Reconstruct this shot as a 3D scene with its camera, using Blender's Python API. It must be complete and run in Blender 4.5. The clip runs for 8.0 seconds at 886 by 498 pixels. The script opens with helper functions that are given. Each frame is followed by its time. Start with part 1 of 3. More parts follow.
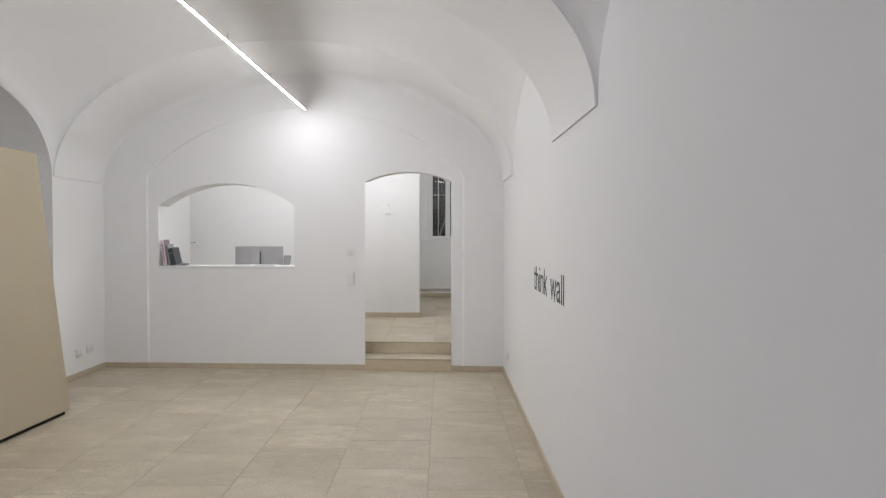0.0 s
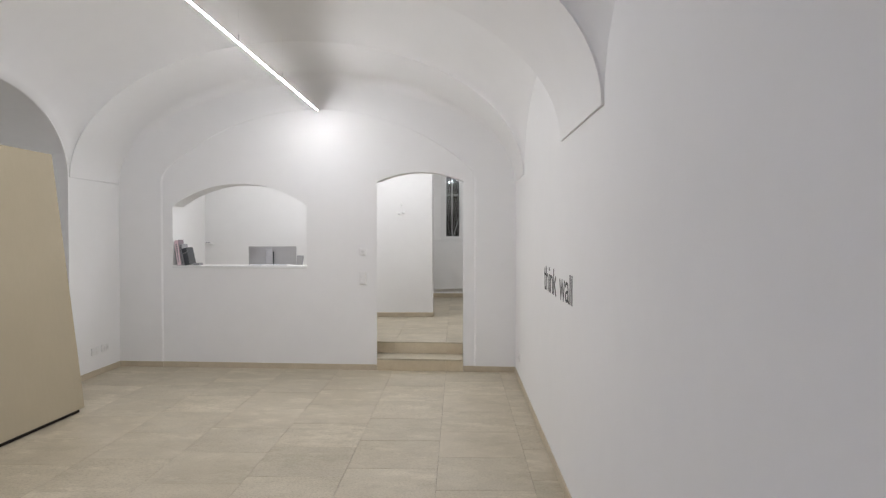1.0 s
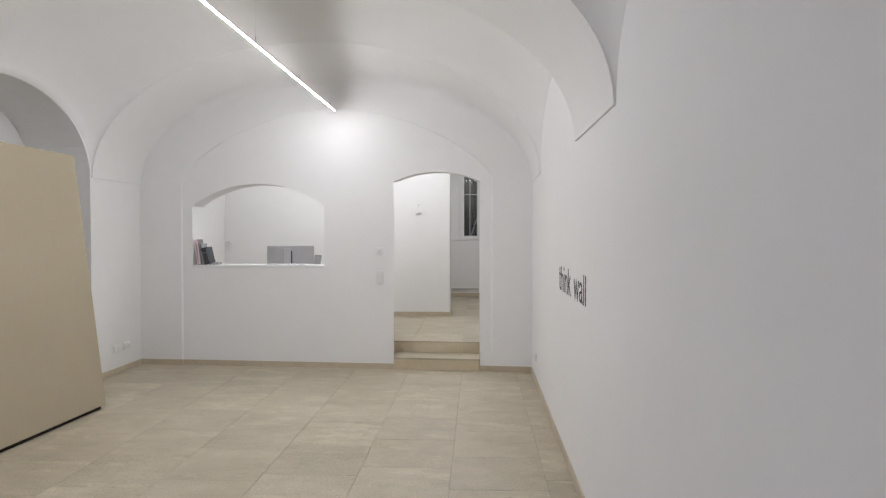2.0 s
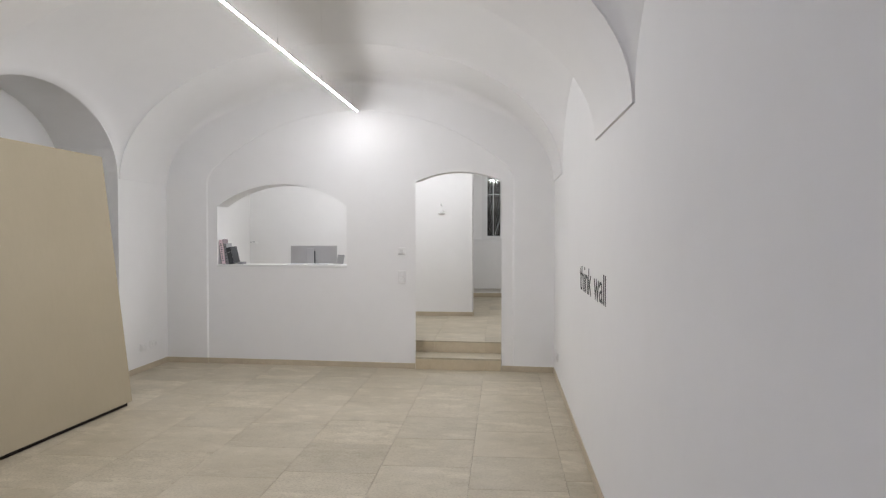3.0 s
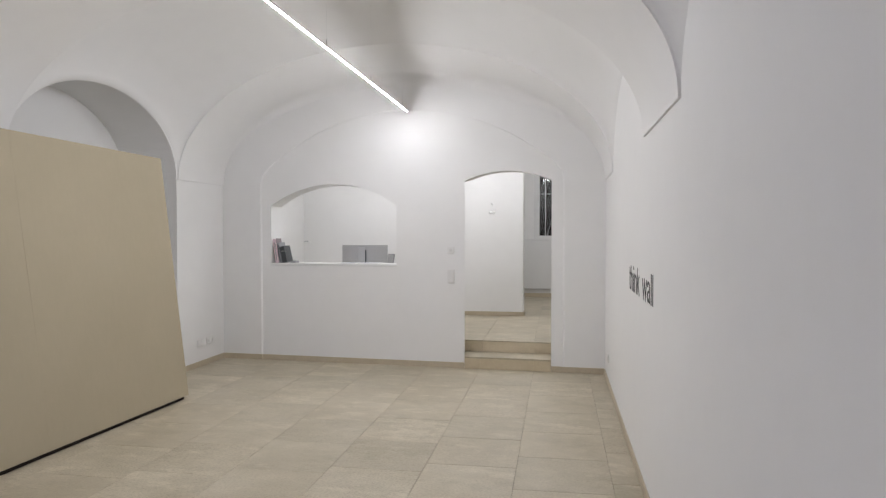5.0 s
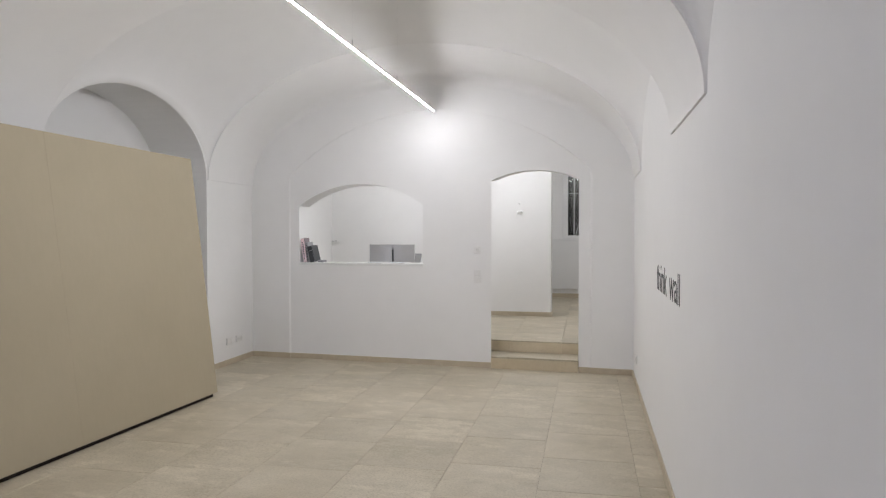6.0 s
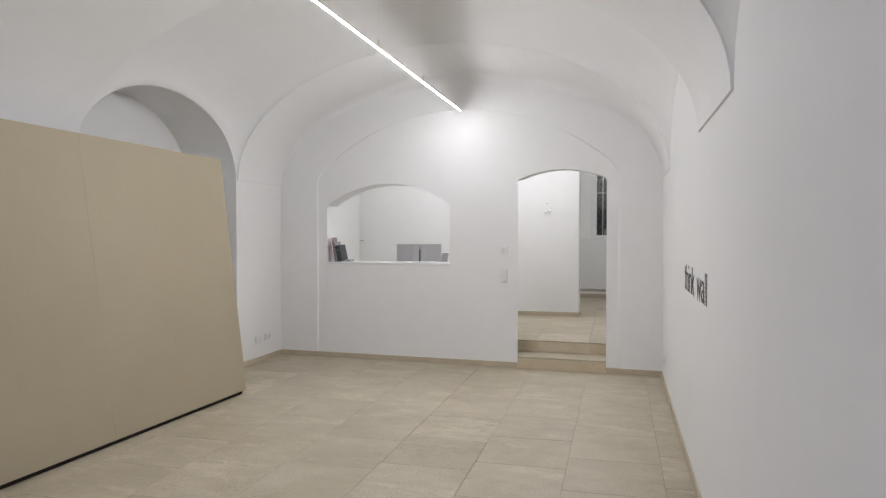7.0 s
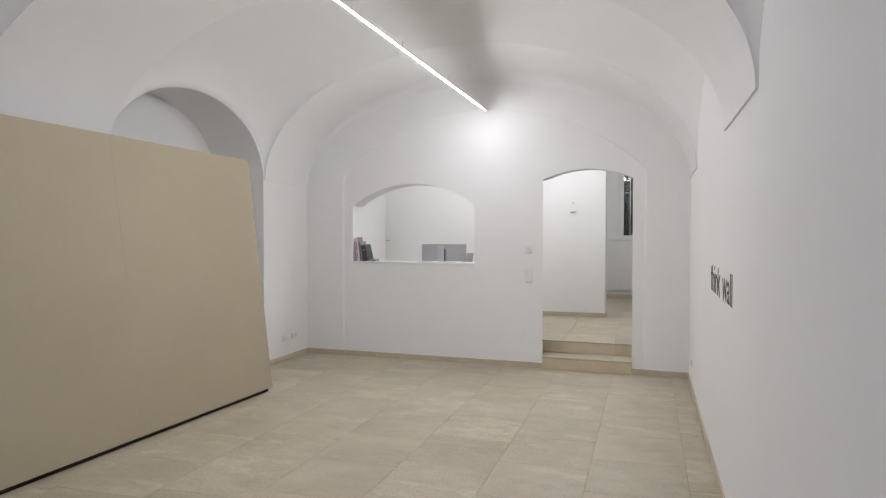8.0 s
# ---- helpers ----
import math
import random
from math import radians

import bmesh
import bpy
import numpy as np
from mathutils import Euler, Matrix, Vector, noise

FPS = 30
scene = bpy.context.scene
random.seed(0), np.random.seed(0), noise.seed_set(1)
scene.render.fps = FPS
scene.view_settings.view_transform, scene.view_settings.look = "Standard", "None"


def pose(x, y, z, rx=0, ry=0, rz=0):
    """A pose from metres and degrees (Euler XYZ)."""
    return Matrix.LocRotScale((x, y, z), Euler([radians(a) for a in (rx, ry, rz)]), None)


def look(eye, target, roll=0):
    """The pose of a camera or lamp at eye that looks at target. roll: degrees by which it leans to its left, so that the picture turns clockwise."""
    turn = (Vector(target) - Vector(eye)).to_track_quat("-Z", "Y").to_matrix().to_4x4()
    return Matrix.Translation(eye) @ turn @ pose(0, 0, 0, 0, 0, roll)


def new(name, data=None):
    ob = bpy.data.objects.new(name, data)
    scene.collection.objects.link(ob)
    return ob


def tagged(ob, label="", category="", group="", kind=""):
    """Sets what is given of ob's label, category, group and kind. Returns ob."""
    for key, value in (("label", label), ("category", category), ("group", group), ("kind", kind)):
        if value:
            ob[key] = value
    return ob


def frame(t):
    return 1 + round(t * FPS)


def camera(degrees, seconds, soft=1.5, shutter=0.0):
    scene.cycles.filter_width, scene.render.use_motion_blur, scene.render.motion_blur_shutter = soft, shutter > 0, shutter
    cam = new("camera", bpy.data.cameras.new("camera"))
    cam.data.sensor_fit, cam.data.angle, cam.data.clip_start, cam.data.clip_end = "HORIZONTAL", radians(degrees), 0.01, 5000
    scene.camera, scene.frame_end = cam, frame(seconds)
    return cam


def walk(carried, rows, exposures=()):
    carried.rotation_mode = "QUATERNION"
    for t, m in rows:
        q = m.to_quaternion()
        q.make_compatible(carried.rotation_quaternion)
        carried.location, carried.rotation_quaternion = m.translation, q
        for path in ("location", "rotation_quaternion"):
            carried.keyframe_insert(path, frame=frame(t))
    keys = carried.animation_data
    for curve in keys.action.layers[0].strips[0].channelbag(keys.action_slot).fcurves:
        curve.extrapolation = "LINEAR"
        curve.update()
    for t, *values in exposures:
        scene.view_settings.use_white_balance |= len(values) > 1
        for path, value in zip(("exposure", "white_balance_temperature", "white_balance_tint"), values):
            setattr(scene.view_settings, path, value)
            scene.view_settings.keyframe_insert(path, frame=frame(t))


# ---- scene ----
cam = camera(65.1, 8.0, soft=1.25)
PATH = [
    (0, (0.087, -4.501, 1.546), (0.091, -2.501, 1.499), -0.0),
    (0.5, (0.111, -4.494, 1.541), (0.092, -2.495, 1.496), 0.0),
    (1, (0.134, -4.494, 1.543), (0.092, -2.495, 1.497), -0.0),
    (1.5, (0.153, -4.5, 1.55), (0.085, -2.502, 1.502), -0.0),
    (3, (0.204, -4.507, 1.542), (0.034, -2.515, 1.495), -0.0),
    (3.5, (0.223, -4.507, 1.542), (0.014, -2.518, 1.495), -0.0),
    (4, (0.239, -4.501, 1.538), (-0.01, -2.517, 1.491), -0.0),
    (4.5, (0.25, -4.5, 1.536), (-0.036, -2.521, 1.489), -0.0),
    (6, (0.294, -4.483, 1.525), (-0.115, -2.525, 1.479), -0.0),
    (6.5, (0.306, -4.49, 1.524), (-0.142, -2.541, 1.478), -0.0),
    (7, (0.322, -4.482, 1.52), (-0.168, -2.544, 1.474), 0.0),
    (7.5, (0.333, -4.492, 1.517), (-0.194, -2.563, 1.471), 0.0),
    (8, (0.35, -4.488, 1.518), (-0.215, -2.57, 1.472), 0.1),
]
walk(cam, [(t, look(eye, target, roll)) for t, eye, target, roll in PATH])

# ---- light ----
# night outside; linear lamps light the rooms, two of them added out of view
world = bpy.data.worlds.new("night")
scene.world = world
world.use_nodes = True
world.node_tree.nodes["Background"].inputs[0].default_value = (0.02, 0.025, 0.035, 1)
world.node_tree.nodes["Background"].inputs[1].default_value = 0.3
scene.view_settings.exposure = 0.0
TUBE_POWER = 200.0
FILL_POWER = 268.0
BACK_POWER = 210.0

# ---- plan ----
RW = 0.775          # wall beside the walk
LW = -3.78          # wall with the niche
NEAR = -5.7         # wall behind the camera
SPRING = 2.105      # springing of the vaults
UP = 0.268          # floor of the back rooms
BACK = 6.08         # wall of the back room
FAR = 9.3           # window wall


def end_y(x):
    """The end wall runs slightly askew."""
    return 3.225 - 0.06 * x


def askew(x, k):
    """The vault's bands run askew to the walls."""
    return k * (RW - x)


# ---- mesh helpers ----
from mathutils.geometry import tessellate_polygon


def mesh_ob(name, verts, faces, material, parent=None, smooth=False, label=""):
    me = bpy.data.meshes.new(name)
    me.from_pydata([tuple(v) for v in verts], [], faces)
    me.validate()
    me.materials.append(material)
    if smooth:
        me.polygons.foreach_set("use_smooth", [True] * len(me.polygons))
    ob = new(name, me)
    if parent:
        ob.parent = parent
    if label:
        ob["label"] = label
    return ob


def part(name, bm, material, parent=None, label="", smooth=False):
    bmesh.ops.recalc_face_normals(bm, faces=bm.faces)
    me = bpy.data.meshes.new(name)
    bm.to_mesh(me)
    bm.free()
    me.materials.append(material)
    if smooth:
        me.polygons.foreach_set("use_smooth", [True] * len(me.polygons))
    ob = new(name, me)
    if parent:
        ob.parent = parent
    if label:
        ob["label"] = label
    return ob


def holder(name, m):
    ob = new(name)
    ob.empty_display_size = 0.1
    ob.matrix_world = m
    return ob


def box(bm, x0, x1, y0, y1, z0, z1, m=None, bevel=0.0, segments=2):
    made = bmesh.ops.create_cube(bm, size=1)["verts"]
    for v in made:
        v.co = Vector(((x0 + x1) / 2 + v.co.x * (x1 - x0), (y0 + y1) / 2 + v.co.y * (y1 - y0), (z0 + z1) / 2 + v.co.z * (z1 - z0)))
    if bevel:
        edges = list({e for v in made for e in v.link_edges})
        made = bmesh.ops.bevel(bm, geom=edges, offset=bevel, segments=segments, affect="EDGES", profile=0.5)["verts"]
    if m:
        bmesh.ops.transform(bm, matrix=m, verts=list({v for v in made}))
    return bm


def rod(bm, a, b, r, sides=10, r2=None):
    a, b = Vector(a), Vector(b)
    m = Matrix.Translation((a + b) / 2) @ (b - a).to_track_quat("Z", "Y").to_matrix().to_4x4()
    bmesh.ops.create_cone(bm, cap_ends=True, segments=sides, radius1=r, radius2=r if r2 is None else r2, depth=(b - a).length, matrix=m)
    return bm


def arch_loop(a0, a1, z0, zs, rise, steps=24, round_top=False):
    """Outline of an opening with an arched head: segmental, or half an ellipse."""
    c, half = (a0 + a1) / 2, (a1 - a0) / 2
    pts = [(a0, z0), (a1, z0)]
    if round_top:
        for i in range(steps + 1):
            w = math.pi * i / steps
            pts.append((c + half * math.cos(w), zs + rise * math.sin(w)))
    else:
        r = (half * half + rise * rise) / (2 * rise)
        top = math.asin(half / r)
        for i in range(steps + 1):
            w = top * (1 - 2 * i / steps)
            pts.append((c + r * math.sin(w), zs + rise - r + r * math.cos(w)))
    return pts


def plate(name, outer, holes, d0, d1, place, material, parent=None, label=""):
    """A slab between the depths d0 and d1 with openings through it; place(a, z, d) gives the point."""
    loops = [outer, *holes]
    flat = [p for loop in loops for p in loop]
    tris = tessellate_polygon([[Vector((a, z, 0)) for a, z in loop] for loop in loops])
    n = len(flat)
    verts = [place(a, z, d0) for a, z in flat] + [place(a, z, d1) for a, z in flat]
    faces = [tuple(t) for t in tris] + [tuple(i + n for i in reversed(t)) for t in tris]
    start = 0
    for loop in loops:
        k = len(loop)
        for i in range(k):
            a, b = start + i, start + (i + 1) % k
            faces.append((a, b, b + n, a + n))
        start += k
    me = bpy.data.meshes.new(name)
    me.from_pydata([tuple(v) for v in verts], [], faces)
    bm = bmesh.new()
    bm.from_mesh(me)
    bpy.data.meshes.remove(me)
    return part(name, bm, material, parent, label)


def on_end(a, z, d):
    return (a, end_y(a) + d, z)


# ---- materials ----
def nodes_of(name):
    m = bpy.data.materials.new(name)
    m.use_nodes = True
    t = m.node_tree
    return m, t, t.nodes["Principled BSDF"]


def coords(t, scale=(1, 1, 1), which="Object"):
    c = t.nodes.new("ShaderNodeTexCoord")
    mp = t.nodes.new("ShaderNodeMapping")
    mp.inputs["Scale"].default_value = scale
    t.links.new(c.outputs[which], mp.inputs[0])
    return mp.outputs[0]


def noise_of(t, vec, scale, detail=4.0, rough=0.55):
    n = t.nodes.new("ShaderNodeTexNoise")
    n.inputs["Scale"].default_value, n.inputs["Detail"].default_value, n.inputs["Roughness"].default_value = scale, detail, rough
    t.links.new(vec, n.inputs["Vector"])
    return n.outputs["Fac"]


def ramp_of(t, fac, stops):
    r = t.nodes.new("ShaderNodeValToRGB")
    el = r.color_ramp.elements
    while len(el) < len(stops):
        el.new(0.5)
    for e, (at, col) in zip(el, stops):
        e.position, e.color = at, (*col, 1)
    t.links.new(fac, r.inputs[0])
    return r.outputs[0]


def mix_of(t, fac, a, b, blend="MIX"):
    m = t.nodes.new("ShaderNodeMix")
    m.data_type, m.blend_type = "RGBA", blend
    for sock, val in ((m.inputs[0], fac), (m.inputs[6], a), (m.inputs[7], b)):
        if isinstance(val, (int, float)):
            sock.default_value = val
        elif isinstance(val, tuple):
            sock.default_value = (*val, 1)
        else:
            t.links.new(val, sock)
    return m.outputs[2]


def bump_of(t, p, heights):
    last = None
    for h, strength, dist in heights:
        b = t.nodes.new("ShaderNodeBump")
        b.inputs["Strength"].default_value, b.inputs["Distance"].default_value = strength, dist
        t.links.new(h, b.inputs["Height"])
        if last:
            t.links.new(last, b.inputs["Normal"])
        last = b.outputs[0]
    t.links.new(last, p.inputs["Normal"])


def plaster(name, base, low):
    """Painted lime plaster: faint roller grain, gently uneven, a few duller patches."""
    m, t, p = nodes_of(name)
    v = coords(t)
    broad, mid, fine = noise_of(t, v, 0.9, 3), noise_of(t, v, 5.0, 4), noise_of(t, v, 160.0, 3, 0.6)
    tone = ramp_of(t, broad, [(0.3, low), (0.7, base)])
    speck = ramp_of(t, mid, [(0.25, tuple(c * 0.975 for c in low)), (0.6, base)])
    t.links.new(mix_of(t, 0.35, tone, speck), p.inputs["Base Color"])
    t.links.new(ramp_of(t, mid, [(0.3, (0.62,) * 3), (0.7, (0.8,) * 3)]), p.inputs["Roughness"])
    p.inputs["Specular IOR Level"].default_value = 0.25
    bump_of(t, p, [(broad, 0.25, 0.02), (mid, 0.12, 0.006), (fine, 0.06, 0.001)])
    return m


def plain(name, col, rough=0.5, metal=0.0, grain=40.0, vary=0.06, bump=0.05):
    m, t, p = nodes_of(name)
    v = coords(t)
    n, big = noise_of(t, v, grain, 4), noise_of(t, v, grain * 0.12, 3)
    lo, hi = tuple(c * (1 - vary) for c in col), tuple(min(1, c * (1 + vary)) for c in col)
    t.links.new(mix_of(t, 0.5, ramp_of(t, n, [(0.3, lo), (0.7, hi)]), ramp_of(t, big, [(0.3, lo), (0.7, hi)])), p.inputs["Base Color"])
    t.links.new(ramp_of(t, n, [(0.3, (rough * 0.85,) * 3), (0.7, (min(1, rough * 1.15),) * 3)]), p.inputs["Roughness"])
    p.inputs["Metallic"].default_value = metal
    if bump:
        bump_of(t, p, [(n, bump, 0.002)])
    return m


def stone(name, dark=(0.405, 0.356, 0.262), mid=(0.484, 0.430, 0.326), pale=(0.585, 0.53, 0.423), gritty=0.62):
    """Sandy limestone slabs: fine speckle, drifting pale clouds, a different cut for each piece."""
    m, t, p = nodes_of(name)
    info = t.nodes.new("ShaderNodeObjectInfo")
    c = t.nodes.new("ShaderNodeTexCoord")
    shift = t.nodes.new("ShaderNodeVectorMath")
    shift.operation = "SCALE"
    comb = t.nodes.new("ShaderNodeCombineXYZ")
    for i in range(3):
        t.links.new(info.outputs["Random"], comb.inputs[i])
    t.links.new(comb.outputs[0], shift.inputs[0])
    shift.inputs["Scale"].default_value = 37.0
    add = t.nodes.new("ShaderNodeVectorMath")
    t.links.new(c.outputs["Object"], add.inputs[0])
    t.links.new(shift.outputs[0], add.inputs[1])
    mp = t.nodes.new("ShaderNodeMapping")
    mp.inputs["Scale"].default_value = (0.9, 1.2, 1.0)
    mp.inputs["Rotation"].default_value = (0, 0, 0.25)
    t.links.new(add.outputs[0], mp.inputs[0])
    v = mp.outputs[0]
    cloud, drift, grit, fine = noise_of(t, v, 1.7, 5, 0.6), noise_of(t, v, 5.5, 6, 0.65), noise_of(t, v, 70.0, 5, 0.7), noise_of(t, v, 240.0, 2)
    base = ramp_of(t, cloud, [(0.3, dark), (0.5, mid), (0.72, pale)])
    veil = ramp_of(t, drift, [(0.38, dark), (0.52, mid), (0.66, pale)])
    col = mix_of(t, 0.4, base, veil)
    streak = t.nodes.new("ShaderNodeMapping")
    streak.inputs["Scale"].default_value = (0.85, 1.45, 1.0)
    t.links.new(v, streak.inputs[0])
    sv = streak.outputs[0]
    patch = ramp_of(t, noise_of(t, sv, 2.4, 9, 0.7), [(0.545, (0, 0, 0)), (0.625, (1, 1, 1)), (0.75, (0.3, 0.3, 0.3))])
    col = mix_of(t, mix_of(t, 0.72 * gritty, (0, 0, 0), patch), col, tuple(c * 1.13 for c in pale))
    stain = ramp_of(t, noise_of(t, v, 2.7, 8, 0.68), [(0.54, (1, 1, 1)), (0.62, (0.85, 0.86, 0.83)), (0.75, (0.92, 0.92, 0.9))])
    col = mix_of(t, 0.75 * gritty, col, stain, "MULTIPLY")
    spk = ramp_of(t, grit, [(0.36, (0.70, 0.68, 0.64)), (0.50, (0.97, 0.97, 0.97)), (0.66, (1.1, 1.1, 1.1))])
    rough_cut = ramp_of(t, info.outputs["Random"], [(0.0, (gritty,) * 3), (0.45, (gritty * 0.35,) * 3), (0.8, (gritty * 1.2,) * 3)])
    col = mix_of(t, rough_cut, col, spk, "MULTIPLY")
    tint = ramp_of(t, info.outputs["Random"], [(0.0, (0.96, 0.96, 0.945)), (0.5, (1.03, 1.02, 1.0)), (1.0, (1.07, 1.065, 1.05))])
    t.links.new(mix_of(t, 1.0, col, tint, "MULTIPLY"), p.inputs["Base Color"])
    t.links.new(ramp_of(t, drift, [(0.3, (0.40,) * 3), (0.7, (0.56,) * 3)]), p.inputs["Roughness"])
    p.inputs["Specular IOR Level"].default_value = 0.4
    bump_of(t, p, [(drift, 0.08, 0.003), (fine, 0.08, 0.0008)])
    return m


def glowing(name, col, power):
    m, t, p = nodes_of(name)
    p.inputs["Base Color"].default_value = (0.9, 0.9, 0.9, 1)
    p.inputs["Emission Color"].default_value = (*col, 1)
    p.inputs["Emission Strength"].default_value = power
    return m


def glass_of(name):
    m, t, p = nodes_of(name)
    p.inputs["Base Color"].default_value = (0.96, 0.98, 0.97, 1)
    p.inputs["Roughness"].default_value = 0.02
    p.inputs["IOR"].default_value = 1.4
    p.inputs["Transmission Weight"].default_value = 1.0
    return m


def board_stuff(name):
    """Unpainted pale pinboard: faint vertical fibres, handled and slightly clouded."""
    m, t, p = nodes_of(name)
    v, w = coords(t, (1, 1, 0.35)), coords(t)
    fibre, cloud, fine = noise_of(t, v, 26.0, 5, 0.6), noise_of(t, w, 1.6, 4), noise_of(t, w, 300.0, 2)
    a = ramp_of(t, cloud, [(0.3, (0.424, 0.369, 0.263)), (0.7, (0.470, 0.413, 0.299))])
    b = ramp_of(t, fibre, [(0.35, (0.440, 0.382, 0.273)), (0.65, (0.459, 0.398, 0.286))])
    t.links.new(mix_of(t, 0.45, a, b), p.inputs["Base Color"])
    p.inputs["Roughness"].default_value = 0.72
    p.inputs["Specular IOR Level"].default_value = 0.25
    bump_of(t, p, [(cloud, 0.1, 0.01), (fine, 0.12, 0.0008)])
    return m


WALL = plaster("white_plaster", (0.872, 0.868, 0.858), (0.852, 0.848, 0.838))
VAULT = plaster("white_vault_plaster", (0.868, 0.864, 0.854), (0.845, 0.841, 0.831))
STONE = stone("sandy_limestone")
STEP = stone("warm_step_limestone", (0.54, 0.455, 0.32), (0.60, 0.515, 0.37), (0.69, 0.61, 0.47), 0.25)
SKIRT = plain("limestone_skirting", (0.54, 0.465, 0.345), 0.5, grain=60, vary=0.12)
GROUT = plain("grey_grout", (0.235, 0.21, 0.165), 0.9, grain=90, vary=0.15)
LACQUER = plain("white_lacquer", (0.80, 0.80, 0.79), 0.35, vary=0.02, bump=0.02)
PLASTIC = plain("white_switch_plastic", (0.82, 0.815, 0.80), 0.4, vary=0.02, bump=0.0)
CUP = plain("off_white_socket_cup", (0.74, 0.735, 0.72), 0.45, vary=0.02, bump=0.0)
GREYPLASTIC = plain("grey_plastic", (0.42, 0.42, 0.42), 0.45, vary=0.03, bump=0.0)
VINYL = plain("black_vinyl", (0.012, 0.012, 0.013), 0.5, vary=0.1, bump=0.0)
ALU = plain("brushed_aluminium", (0.50, 0.495, 0.49), 0.38, 0.75, grain=90, vary=0.04)
RAIL = plain("grey_lamp_rail", (0.55, 0.55, 0.55), 0.4, 0.4, vary=0.03)
STEEL = plain("steel_wire", (0.35, 0.35, 0.35), 0.35, 0.9, vary=0.05, bump=0.0)
DARK = plain("shade_and_night_black", (0.020, 0.013, 0.011), 0.85, vary=0.1)
BOARD = board_stuff("beige_pinboard")
WOOD = plain("pale_plywood", (0.42, 0.32, 0.20), 0.6, grain=30, vary=0.15)
PINK = plain("pink_book_cloth", (0.88, 0.70, 0.745), 0.6, vary=0.05)
PAPER = plain("white_paper", (0.76, 0.76, 0.75), 0.7, vary=0.03)
PAPERWHITE = plain("bright_white_laminate", (0.86, 0.86, 0.85), 0.4, vary=0.02, bump=0.0)
GREYBOOK = plain("grey_book_cover", (0.34, 0.34, 0.355), 0.55, vary=0.06)
PLUM = plain("dark_plum_book_board", (0.26, 0.21, 0.23), 0.55, vary=0.08)
CHARCOAL = plain("charcoal_book_cover", (0.052, 0.057, 0.062), 0.5, vary=0.1)
SCREEN = plain("black_glass_screen", (0.01, 0.01, 0.012), 0.08, vary=0.1, bump=0.0)
INK = plain("blue_grey_ink", (0.30, 0.34, 0.42), 0.7, vary=0.1, bump=0.0)
GLASS = glass_of("window_glass")
TUBE = glowing("lit_white_diffuser", (0.964, 0.963, 1.018), TUBE_POWER)
TUBE_TIP = glowing("dimly_lit_diffuser_end", (0.964, 0.963, 1.018), TUBE_POWER * 0.12)
TUBE_FILL = glowing("added_cool_fill_diffuser", (0.895, 0.945, 1.21), FILL_POWER)
TUBE_BACK = glowing("lit_white_diffuser_back_room", (0.962, 0.96, 1.0), BACK_POWER)

# ---- the large structure ----
TOP = 4.5
DOOR = arch_loop(-0.772, 0.197, 0.0, 2.115, 0.108)
WINDOW = arch_loop(-3.143, -1.574, 1.142, 1.85, 0.255)
RECESS = arch_loop(-3.258, 0.318, 0.0, 2.22, 0.715, 40)
# the blind arch turns its upper corners softly
RECESS[2:3] = [(0.318, 2.13), (0.304, 2.20)]
RECESS[-1:] = [(-3.244, 2.20), (-3.258, 2.13)]

# the end wall with its shallow blind arch, and the infill with the doorway and the hatch
worn = {(a, max(z, -0.1)) for a, z in RECESS}


def on_north(a, z, d):
    """The edge of the blind arch is worn slightly round, most of all at its sides."""
    if d < 0.001 and (a, z) in worn:
        side = max(-1.0, min(1.0, (a + 1.47) / 1.788))
        a += 0.02 * side ** 3
    return on_end(a, z, d)


NORTH = [(-4.9, -0.2), (1.2, -0.2), (1.2, TOP), (-4.9, TOP)]
tagged(plate("wall_north", NORTH, [[(a, max(z, -0.1)) for a, z in RECESS]], 0.011, 0.33, on_end, WALL),
       "white plastered end wall with a shallow blind arch", kind="structure")
tagged(plate("wall_north_plaster", NORTH, [[(a, max(z, -0.1)) for a, z in RECESS]], 0.0, 0.0109, on_north, WALL),
       "thick white plaster coat round the shallow blind arch", kind="structure")
infill_holes = [[(a, max(z, 0.002)) for a, z in DOOR], WINDOW]
def on_infill(a, z, d):
    """The doorway widens towards the back room."""
    if d > 0.2 and -0.8 < a < 0.25:
        a -= 0.055 if a < -0.765 else 0.0
        z += 0.012 if z > 2.0 else 0.0
    return on_end(a, z, d)


tagged(plate("wall_infill", RECESS, infill_holes, 0.011, 0.33, on_infill, WALL),
       "white plastered infill wall with an arched doorway and an arched hatch", kind="structure")

# side walls, the wall behind and the roof over all
NICHE = arch_loop(0.02, 2.412, 0.0, SPRING - 0.005, 0.80, 32, True)


def on_left(a, z, d):
    return (LW - d, a, z)


def on_right(a, z, d):
    return (RW + d, a, z)


tagged(plate("wall_west", [(NEAR, -0.2), (3.6, -0.2), (3.6, TOP), (NEAR, TOP)], [[(a, max(z, -0.1)) for a, z in NICHE]], 0.0, 0.70, on_left, WALL),
       "white plastered wall with a deep round-arched niche", kind="structure")
tagged(plate("wall_niche", [(0.0, -0.2), (2.7, -0.2), (2.7, 3.2), (0.0, 3.2)], [], 0.62, 0.69, on_left, WALL),
       "white plastered back wall of the niche", kind="structure")
tagged(plate("wall_east", [(NEAR, -0.2), (3.4, -0.2), (3.4, TOP), (NEAR, TOP)], [], 0.0, 0.35, on_right, WALL),
       "plain white plastered wall with black lettering", kind="structure")
